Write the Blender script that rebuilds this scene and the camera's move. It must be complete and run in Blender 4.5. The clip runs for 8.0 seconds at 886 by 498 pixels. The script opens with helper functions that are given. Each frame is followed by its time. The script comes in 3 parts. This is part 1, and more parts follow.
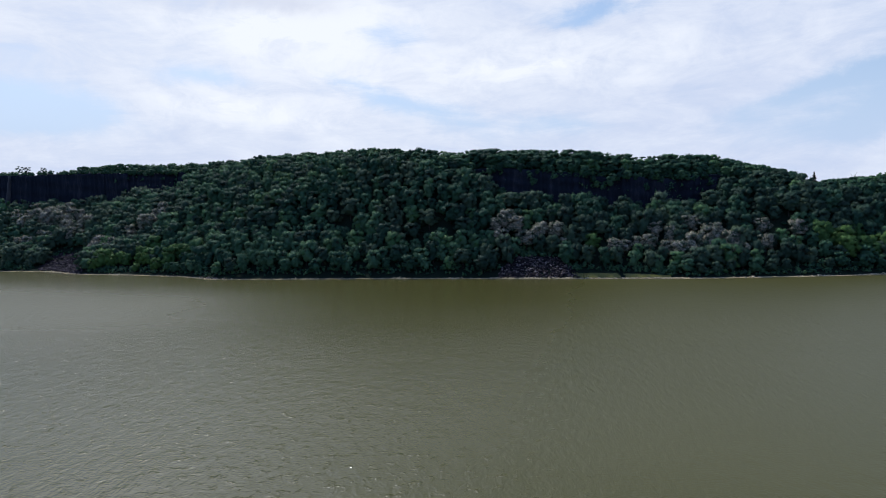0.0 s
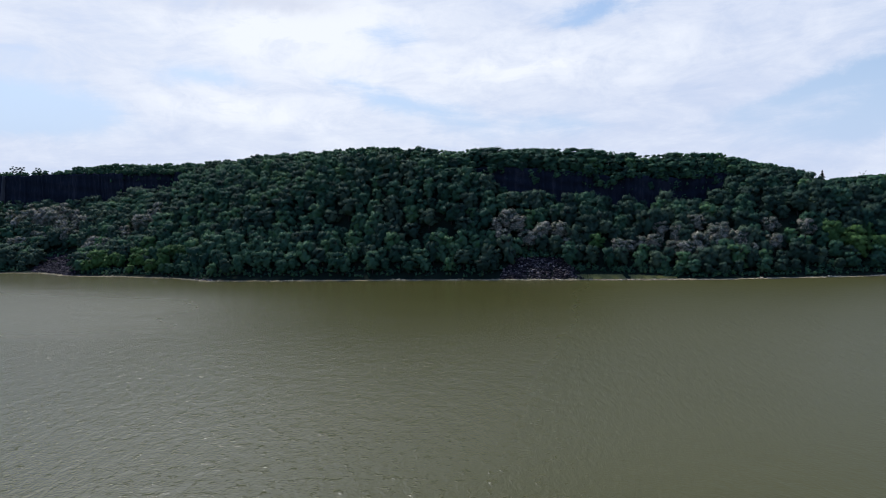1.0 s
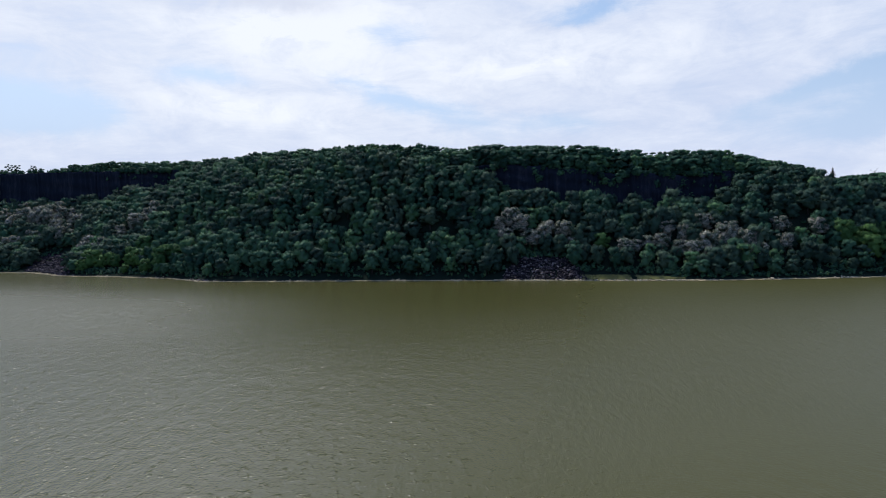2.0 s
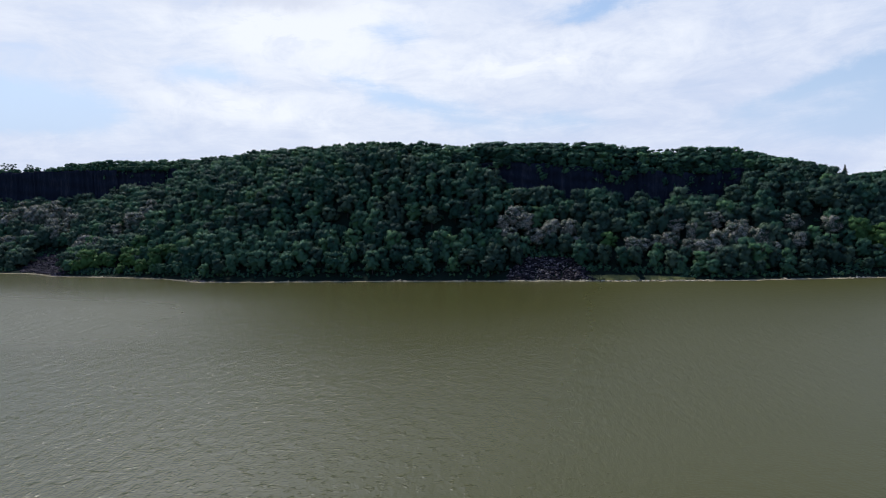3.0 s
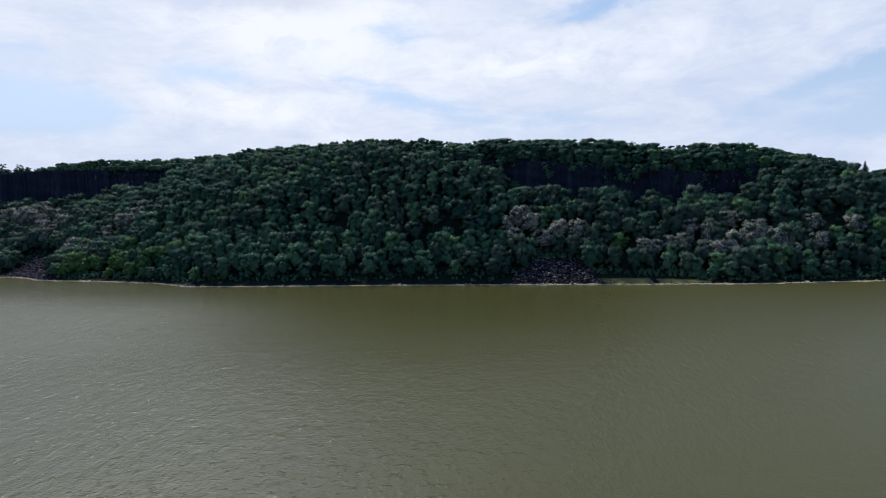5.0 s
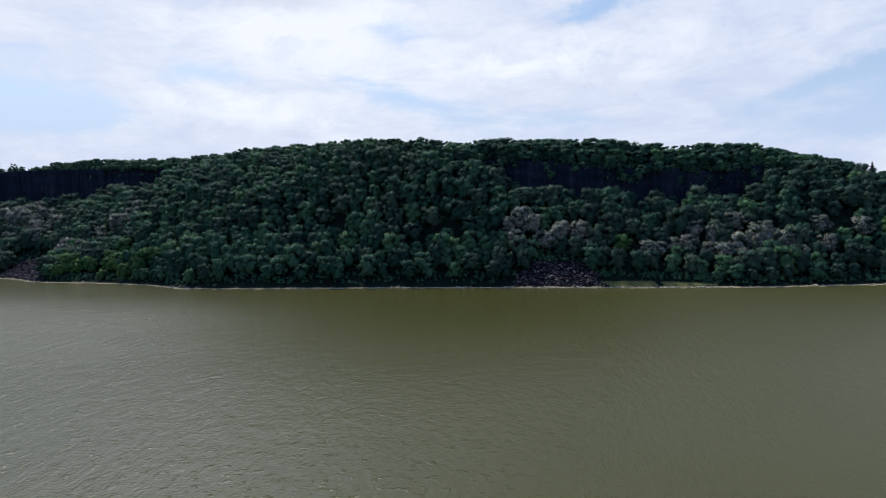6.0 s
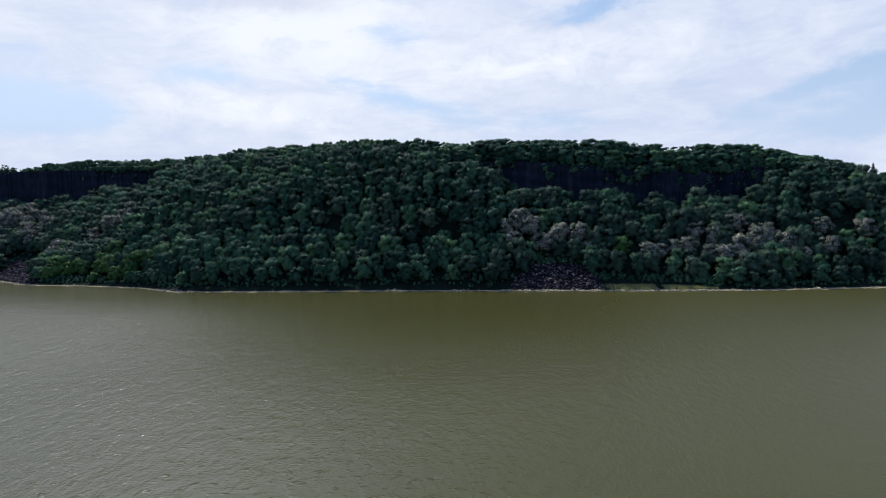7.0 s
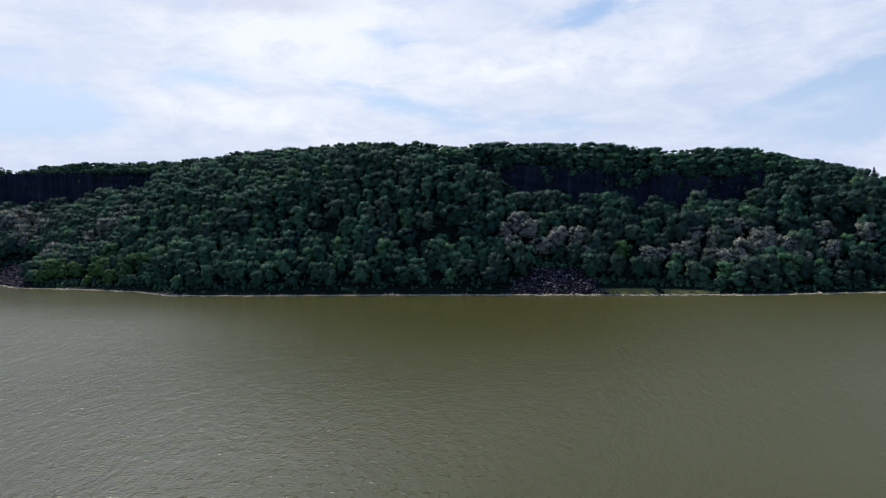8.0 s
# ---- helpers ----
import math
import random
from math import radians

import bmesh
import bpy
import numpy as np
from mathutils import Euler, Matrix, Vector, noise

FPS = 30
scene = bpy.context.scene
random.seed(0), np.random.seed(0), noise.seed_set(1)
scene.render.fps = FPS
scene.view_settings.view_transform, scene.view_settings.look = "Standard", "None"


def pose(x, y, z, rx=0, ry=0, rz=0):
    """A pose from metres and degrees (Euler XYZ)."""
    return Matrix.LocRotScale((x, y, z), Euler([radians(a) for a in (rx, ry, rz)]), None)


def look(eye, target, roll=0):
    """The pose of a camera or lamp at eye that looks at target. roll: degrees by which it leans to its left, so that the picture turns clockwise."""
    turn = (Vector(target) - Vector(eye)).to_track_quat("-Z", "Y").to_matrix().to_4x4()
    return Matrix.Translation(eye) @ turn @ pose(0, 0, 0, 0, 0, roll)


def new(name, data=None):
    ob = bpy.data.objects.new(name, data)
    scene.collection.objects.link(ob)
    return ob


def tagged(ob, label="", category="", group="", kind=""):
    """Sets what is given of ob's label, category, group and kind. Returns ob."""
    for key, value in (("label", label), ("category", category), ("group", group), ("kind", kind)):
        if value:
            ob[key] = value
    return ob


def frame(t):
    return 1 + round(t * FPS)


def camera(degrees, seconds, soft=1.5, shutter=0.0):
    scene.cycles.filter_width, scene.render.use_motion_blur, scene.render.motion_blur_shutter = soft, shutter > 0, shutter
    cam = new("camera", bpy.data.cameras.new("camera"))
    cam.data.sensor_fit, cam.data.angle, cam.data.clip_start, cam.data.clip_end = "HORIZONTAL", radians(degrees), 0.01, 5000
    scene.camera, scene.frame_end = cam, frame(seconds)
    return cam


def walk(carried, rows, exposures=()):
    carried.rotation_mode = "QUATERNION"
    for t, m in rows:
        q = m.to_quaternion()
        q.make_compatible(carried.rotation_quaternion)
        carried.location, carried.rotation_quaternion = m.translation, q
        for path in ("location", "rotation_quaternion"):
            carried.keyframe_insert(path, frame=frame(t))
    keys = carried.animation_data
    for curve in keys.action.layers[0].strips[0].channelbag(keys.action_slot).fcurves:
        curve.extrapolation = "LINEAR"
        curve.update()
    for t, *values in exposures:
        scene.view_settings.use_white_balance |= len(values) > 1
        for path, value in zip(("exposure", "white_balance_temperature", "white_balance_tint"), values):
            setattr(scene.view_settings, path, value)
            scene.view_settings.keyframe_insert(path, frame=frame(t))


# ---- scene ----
cam = camera(72.6, 8.0, soft=0.75)
PATH = [
    (0, (-0.399, 9.76, 54.658), (-0.393, 11.757, 54.538), -1.1),
    (0.5, (-0.222, 15.756, 54.63), (-0.217, 17.752, 54.511), -1.2),
    (1, (-0.062, 21.888, 54.615), (-0.058, 23.884, 54.495), -1.2),
    (1.5, (0.091, 28.209, 54.61), (0.093, 30.205, 54.488), -1.2),
    (3, (0.381, 47.677, 54.789), (0.372, 49.673, 54.66), -1.3),
    (3.5, (0.369, 54.021, 54.823), (0.357, 56.016, 54.693), -1.4),
    (4, (0.324, 60.118, 54.89), (0.311, 62.114, 54.759), -1.4),
    (4.5, (0.264, 65.738, 55.028), (0.249, 67.734, 54.897), -1.5),
    (6, (0.016, 80.752, 55.996), (0.003, 82.748, 55.865), -1.4),
    (6.5, (-0.166, 84.692, 56.188), (-0.165, 86.688, 56.059), -1.4),
    (7, (-0.28, 87.733, 56.367), (-0.282, 89.729, 56.24), -1.4),
    (7.5, (-0.178, 90.049, 56.512), (-0.183, 92.045, 56.389), -1.4),
    (8, (0.058, 92.027, 56.598), (0.061, 94.024, 56.481), -1.3),
]
walk(cam, [(t, look(eye, target, roll)) for t, eye, target, roll in PATH], exposures=[(0.0, 0.0, 6200, 10), (8.0, 0.0, 6200, 10)])

# ---- light: high sun behind the ridge, bright thin cloud ----
SUN_AZ, SUN_EL = radians(-28), radians(51)

sun_data = bpy.data.lights.new("sun", "SUN")
sun_data.energy, sun_data.angle, sun_data.color = 3.2, radians(0.6), (1.0, 0.95, 0.88)
sun = new("sun", sun_data)
sun.matrix_world = look((0, 0, 0), (-math.sin(SUN_AZ) * math.cos(SUN_EL), -math.cos(SUN_AZ) * math.cos(SUN_EL), -math.sin(SUN_EL)))


class Nodes:
    """Short calls to build a node tree."""

    def __init__(self, tree):
        self.tree = tree
        tree.nodes.clear()

    def add(self, kind, ins=None, **props):
        n = self.tree.nodes.new(kind)
        for k, v in props.items():
            setattr(n, k, v)
        for k, v in (ins or {}).items():
            if isinstance(v, bpy.types.NodeSocket):
                self.tree.links.new(v, n.inputs[k])
            else:
                n.inputs[k].default_value = v
        return n

    def math(self, op, a, b=0.0, c=0.0, clamp=False):
        return self.add("ShaderNodeMath", {0: a, 1: b, 2: c}, operation=op, use_clamp=clamp).outputs[0]

    def vmath(self, op, a, b=(0, 0, 0)):
        return self.add("ShaderNodeVectorMath", {0: a, 1: b}, operation=op).outputs[0]

    def noise(self, vec, scale, detail=3.0, rough=0.55, out="Fac", distortion=0.0):
        return self.add("ShaderNodeTexNoise", {"Vector": vec, "Scale": scale, "Detail": detail, "Roughness": rough, "Distortion": distortion}).outputs[out]

    def ramp(self, fac, stops):
        n = self.add("ShaderNodeValToRGB", {"Fac": fac})
        els = n.color_ramp.elements
        while len(els) < len(stops):
            els.new(0.5)
        for e, (p, c) in zip(els, stops):
            e.position, e.color = p, (c if len(c) == 4 else (*c, 1.0))
        return n.outputs[0]

    def step(self, v, lo, hi, a=0.0, b=1.0):
        return self.add("ShaderNodeMapRange", {"Value": v, "From Min": lo, "From Max": hi, "To Min": a, "To Max": b}, interpolation_type="SMOOTHSTEP").outputs[0]

    def mix(self, fac, a, b, blend="MIX"):
        n = self.add("ShaderNodeMix", data_type="RGBA", blend_type=blend)
        for i, v in ((0, fac), (6, a), (7, b)):
            if isinstance(v, bpy.types.NodeSocket):
                self.tree.links.new(v, n.inputs[i])
            else:
                n.inputs[i].default_value = v if i == 0 or len(v) == 4 else (*v, 1.0)
        return n.outputs[2]


def build_world():
    world = bpy.data.worlds.new("sky")
    world.use_nodes = True
    scene.world = world
    N = Nodes(world.node_tree)
    sky = N.add("ShaderNodeTexSky", sky_type="NISHITA", sun_disc=False, sun_elevation=SUN_EL, sun_rotation=SUN_AZ, air_density=1.0, dust_density=1.5)
    blue = N.mix(1.0, sky.outputs[0], (0.125, 0.125, 0.125), "MULTIPLY")
    gen = N.add("ShaderNodeTexCoord").outputs["Generated"]
    warp = N.noise(gen, 10.0, 7.0, 0.65, "Color")
    warp = N.vmath("MULTIPLY", N.vmath("SUBTRACT", warp, (0.5, 0.5, 0.5)), (0.10, 0.10, 0.045))
    d = N.add("ShaderNodeSeparateXYZ", {0: N.vmath("ADD", gen, warp)})
    X, Y, Z = d.outputs
    front = N.step(Y, 0.1, 0.4)

    def field(rows):
        total = None
        for x, z, rx, rz, slant, power in rows:
            dx = N.math("SUBTRACT", X, x)
            dz = N.math("SUBTRACT", N.math("SUBTRACT", Z, z), N.math("MULTIPLY", dx, slant))
            a, b = N.math("DIVIDE", dx, rx), N.math("DIVIDE", dz, rz)
            r = N.math("ADD", N.math("MULTIPLY", a, a), N.math("MULTIPLY", b, b))
            g = N.math("MULTIPLY", N.math("EXPONENT", N.math("MULTIPLY", r, -0.8)), power)
            total = g if total is None else N.math("ADD", total, g)
        return N.math("MULTIPLY", total, front)

    # openings in the cloud, then thick white heaps, then grey undersides
    gaps = field(SKY_GAPS)
    heaps = field(SKY_HEAPS)
    greys = field(SKY_GREYS)
    bright = field([(-0.17, 0.27, 0.36, 0.15, 0.0, 1.0)])
    # layers of cloud over the whole dome, drawn out sideways towards the horizon
    flat = N.vmath("MULTIPLY", gen, (1.0, 1.0, 2.8))
    broad = N.noise(flat, 2.3, 4.0, 0.5)
    fine = N.noise(N.vmath("MULTIPLY", gen, (1.0, 1.0, 2.0)), 12.0, 8.0, 0.64, distortion=0.5)
    wisp = N.noise(N.vmath("MULTIPLY", gen, (1.0, 1.0, 3.4)), 6.0, 8.0, 0.66, distortion=0.7)
    cover = N.math("ADD", N.math("MULTIPLY", broad, 0.5), N.math("ADD", N.math("MULTIPLY", fine, 0.45), N.math("MULTIPLY", wisp, 0.45)))
    cover = N.math("SUBTRACT", N.math("ADD", cover, N.math("MULTIPLY", heaps, 0.3)), N.math("MULTIPLY", gaps, N.step(wisp, 0.2, 0.6, 1.1, 0.75)))
    cover = N.math("SUBTRACT", cover, N.step(Z, 0.34, 0.54, 0.0, 0.8))
    cover = N.step(cover, 0.12, 0.72)
    lumps = N.math("MULTIPLY", heaps, N.step(fine, 0.34, 0.6, 0.35, 1.0))
    white = N.math("ADD", N.math("ADD", N.math("MULTIPLY", wisp, 0.85), N.math("MULTIPLY", fine, 0.55)), N.math("ADD", N.math("MULTIPLY", bright, 0.26), N.math("MULTIPLY", lumps, 0.6)))
    crisp = N.step(N.math("ADD", heaps, N.math("MULTIPLY", N.math("SUBTRACT", fine, 0.5), 1.2)), 0.5, 0.66)
    white = N.math("ADD", white, N.math("MULTIPLY", crisp, 0.22))
    cloud = N.mix(N.step(white, 0.42, 1.36), (0.625, 0.69, 0.85), (0.93, 0.95, 0.995))
    cloud = N.mix(N.math("MINIMUM", N.math("MULTIPLY", greys, N.step(fine, 0.3, 0.6, 0.5, 1.2)), 1.0), cloud, (0.66, 0.69, 0.80))
    deep = N.mix(N.step(Z, 0.36, 0.6), N.mix(0.3, blue, (0.42, 0.62, 0.92)), N.mix(0.6, blue, (0.11, 0.19, 0.40)))
    hazy = N.mix(N.step(Z, 0.02, 0.30), (0.55, 0.66, 0.86), deep)
    col = N.mix(cover, hazy, cloud)
    # the far half of the dome, away from the sun, is dimmer blue between the clouds
    away = N.step(Y, -0.4, 0.5)
    col = N.mix(away, N.mix(0.5, blue, N.mix(cover, (0.18, 0.33, 0.88), (0.38, 0.50, 0.98))), col)
    # thin cloud glows round the sun
    to_sun = (math.sin(SUN_AZ) * math.cos(SUN_EL), math.cos(SUN_AZ) * math.cos(SUN_EL), math.sin(SUN_EL))
    near = N.add("ShaderNodeVectorMath", {0: gen, 1: to_sun}, operation="DOT_PRODUCT").outputs["Value"]
    glow = N.step(near, 0.85, 0.985, 1.0, 4.2)
    col = N.mix(1.0, col, N.add("ShaderNodeCombineColor", {0: glow, 1: glow, 2: glow}).outputs[0], "MULTIPLY")
    bg = N.add("ShaderNodeBackground", {"Color": col, "Strength": 1.0})
    N.add("ShaderNodeOutputWorld", {"Surface": bg.outputs[0]})


# sideways, up, half-width, half-height, slant, strength
SKY_GAPS = [
    (-0.575, 0.152, 0.085, 0.026, -0.05, 1.35), (-0.345, 0.205, 0.055, 0.016, -0.05, 0.55), (-0.085, 0.278, 0.055, 0.024, 0.0, 0.5), (-0.15, 0.212, 0.05, 0.011, -0.3, 0.35),
    (-0.08, 0.182, 0.07, 0.017, -0.2, 0.4), (0.02, 0.156, 0.08, 0.022, -0.2, 0.42), (0.215, 0.288, 0.045, 0.014, 0.05, 0.6), (0.26, 0.306, 0.07, 0.012, 0.0, 0.4),
    (0.19, 0.137, 0.06, 0.014, 0.0, 0.5), (0.545, 0.168, 0.085, 0.016, 0.3, 0.62), (0.61, 0.142, 0.06, 0.035, 0.2, 0.75), (0.53, 0.108, 0.09, 0.025, 0.0, 0.5), (-0.55, 0.22, 0.05, 0.03, 0.0, 0.15),
]
SKY_HEAPS = [(-0.165, 0.297, 0.075, 0.026, 0.1, 0.85), (-0.3, 0.285, 0.1, 0.03, 0.0, 0.4), (0.09, 0.225, 0.14, 0.03, 0.05, 0.4), (-0.3, 0.165, 0.14, 0.022, 0.0, 0.55), (-0.2, 0.245, 0.12, 0.03, 0.0, 0.4),
             (0.28, 0.235, 0.18, 0.04, 0.0, 0.25)]
SKY_GREYS = [(-0.276, 0.316, 0.1, 0.012, 0.1, 0.5), (-0.19, 0.312, 0.05, 0.009, 0.0, 0.4), (0.2, 0.279, 0.05, 0.008, 0.0, 0.35)]
build_world()


# ---- materials ----
def material(name):
    m = bpy.data.materials.new(name)
    m.use_nodes = True
    return m, Nodes(m.node_tree)


def finish(N, shader):
    N.add("ShaderNodeOutputMaterial", {"Surface": shader})


PUFF = 2.4  # how far leaves take the light as one rounded bough


def leaf_material(name, stops, bloom=None, bloom_share=0.0):
    """Foliage: one tone a tree, a little change from leaf spray to leaf spray, light that shines through."""
    m, N = material(name)
    tree = N.math("FRACT", N.math("ADD", N.add("ShaderNodeAttribute", attribute_name="tint").outputs["Fac"], N.add("ShaderNodeObjectInfo").outputs["Random"]))
    geo = N.add("ShaderNodeNewGeometry")
    spray = geo.outputs["Random Per Island"]
    patch = N.noise(geo.outputs["Position"], 0.35, 3.0)
    tone = N.math("ADD", N.math("MULTIPLY", tree, 0.74), N.math("ADD", N.math("MULTIPLY", spray, 0.3), N.math("MULTIPLY", N.math("SUBTRACT", patch, 0.5), 0.5)))
    col = N.ramp(tone, stops)
    if bloom:
        blossom = N.math("MULTIPLY", N.step(spray, 1.0 - bloom_share - 0.03, 1.0 - bloom_share + 0.03), N.step(N.noise(geo.outputs["Position"], 0.9, 2.0), 0.38, 0.52))
        col = N.mix(blossom, col, bloom)
    puff = N.add("ShaderNodeAttribute", attribute_name="puff").outputs["Vector"]
    puff = N.add("ShaderNodeVectorTransform", {0: puff}, vector_type="NORMAL", convert_from="OBJECT", convert_to="WORLD").outputs[0]
    soft = N.vmath("NORMALIZE", N.vmath("ADD", N.vmath("MULTIPLY", puff, (PUFF, PUFF, PUFF)), geo.outputs["Normal"]))
    p = N.add("ShaderNodeBsdfPrincipled", {"Base Color": col, "Roughness": 0.7, "Specular IOR Level": 0.12, "Normal": soft})
    thin = N.add("ShaderNodeBsdfTranslucent", {"Color": N.mix(0.3, col, (0.06, 0.13, 0.025)), "Normal": soft})
    finish(N, N.add("ShaderNodeMixShader", {0: 0.22, 1: p.outputs[0], 2: thin.outputs[0]}).outputs[0])
    return m


def rock_material(name, stops, scale, streaks=False, bump=0.4):
    m, N = material(name)
    geo = N.add("ShaderNodeNewGeometry")
    pos = geo.outputs["Position"]
    vec = N.vmath("MULTIPLY", pos, (1.0, 1.0, 0.12)) if streaks else pos
    a = N.noise(vec, scale, 5.0, 0.6)
    b = N.noise(pos, scale * 6, 4.0, 0.6)
    fac = N.math("ADD", N.math("MULTIPLY", a, 0.55), N.math("MULTIPLY", b, 0.25))
    if not streaks:
        fac = N.math("ADD", N.math("MULTIPLY", fac, 0.6), N.math("MULTIPLY", geo.outputs["Random Per Island"], 0.45))
    col = N.ramp(fac, stops)
    bmp = N.add("ShaderNodeBump", {"Height": b, "Strength": bump, "Distance": 0.4})
    finish(N, N.add("ShaderNodeBsdfPrincipled", {"Base Color": col, "Roughness": 0.9, "Specular IOR Level": 0.1, "Normal": bmp.outputs[0]}).outputs[0])
    return m


LEAF = leaf_material("leaf_green", [(0.0, (0.019, 0.048, 0.036)), (0.25, (0.033, 0.088, 0.055)), (0.5, (0.056, 0.143, 0.073)), (0.72, (0.094, 0.188, 0.103)), (0.88, (0.082, 0.202, 0.070)), (1.0, (0.150, 0.240, 0.098))])
LEAF_BRIGHT = leaf_material("leaf_yellow_green", [(0.0, (0.048, 0.125, 0.040)), (1.0, (0.108, 0.212, 0.054))])
LEAF_PALE = leaf_material("leaf_in_bloom", [(0.0, (0.05, 0.085, 0.055)), (1.0, (0.11, 0.145, 0.09))], (0.43, 0.395, 0.315), 0.55)
LEAF_GREY = leaf_material("leaf_grey_olive", [(0.0, (0.024, 0.056, 0.041)), (0.5, (0.046, 0.094, 0.060)), (1.0, (0.112, 0.172, 0.100))])
NEEDLE = leaf_material("needles", [(0.0, (0.020, 0.045, 0.030)), (1.0, (0.040, 0.080, 0.046))])
# darker and bluer than the rock: shade and blue skylight are in this colour
CLIFF = rock_material("shaded_basalt_cliff", [(0.25, (0.007, 0.011, 0.017)), (0.42, (0.013, 0.018, 0.028)), (0.62, (0.052, 0.053, 0.062))], 0.22, True, 0.8)
PALE_CLIFF = rock_material("pale_weathered_cliff", [(0.25, (0.05, 0.05, 0.056)), (0.45, (0.11, 0.11, 0.112)), (0.62, (0.19, 0.185, 0.18))], 0.3, True, 0.8)
SCREE = rock_material("basalt_boulder", [(0.22, (0.007, 0.006, 0.008)), (0.50, (0.028, 0.023, 0.026)), (0.61, (0.085, 0.068, 0.068)), (0.80, (0.38, 0.335, 0.30))], 0.5)
SCREE_DARK = rock_material("dark_basalt_boulder", [(0.22, (0.008, 0.007, 0.010)), (0.55, (0.030, 0.026, 0.033)), (0.8, (0.13, 0.11, 0.12))], 0.5)
BOULDER = rock_material("boulder_stone", [(0.15, (0.018, 0.015, 0.018)), (0.45, (0.06, 0.048, 0.052)), (0.8, (0.2, 0.17, 0.17))], 0.5)
SHINGLE = rock_material("shore_stone", [(0.2, (0.15, 0.12, 0.075)), (0.5, (0.44, 0.37, 0.24)), (0.75, (0.74, 0.64, 0.43))], 0.6)


def bark_material():
    m, N = material("bark")
    pos = N.add("ShaderNodeNewGeometry").outputs["Position"]
    a = N.noise(N.vmath("MULTIPLY", pos, (3.0, 3.0, 0.5)), 2.0, 4.0)
    col = N.ramp(a, [(0.3, (0.022, 0.019, 0.016)), (0.7, (0.075, 0.064, 0.055))])
    bmp = N.add("ShaderNodeBump", {"Height": a, "Strength": 0.6, "Distance": 0.1})
    finish(N, N.add("ShaderNodeBsdfPrincipled", {"Base Color": col, "Roughness": 0.9, "Specular IOR Level": 0.08, "Normal": bmp.outputs[0]}).outputs[0])
    return m


def ground_material():
    """Leaf litter and undergrowth darkened as if shaded; bare tan sand by the water."""
    m, N = material("woodland_ground")
    pos = N.add("ShaderNodeNewGeometry").outputs["Position"]
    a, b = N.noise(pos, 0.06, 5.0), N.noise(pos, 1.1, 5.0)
    # deep shade under the trees is put into this near-black ground colour
    shaded_soil = N.ramp(N.math("ADD", N.math("MULTIPLY", a, 0.5), N.math("MULTIPLY", b, 0.5)), [(0.35, (0.006, 0.012, 0.008)), (0.5, (0.010, 0.019, 0.012)), (0.68, (0.018, 0.024, 0.016))])
    z = N.add("ShaderNodeSeparateXYZ", {0: pos}).outputs[2]
    sand = N.ramp(b, [(0.3, (0.26, 0.21, 0.12)), (0.7, (0.60, 0.50, 0.32))])
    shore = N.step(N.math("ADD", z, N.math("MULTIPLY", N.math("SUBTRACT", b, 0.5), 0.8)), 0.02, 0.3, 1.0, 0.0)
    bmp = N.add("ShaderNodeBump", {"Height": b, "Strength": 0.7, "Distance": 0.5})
    finish(N, N.add("ShaderNodeBsdfPrincipled", {"Base Color": N.mix(shore, shaded_soil, sand), "Roughness": 0.95, "Specular IOR Level": 0.04, "Normal": bmp.outputs[0]}).outputs[0])
    return m


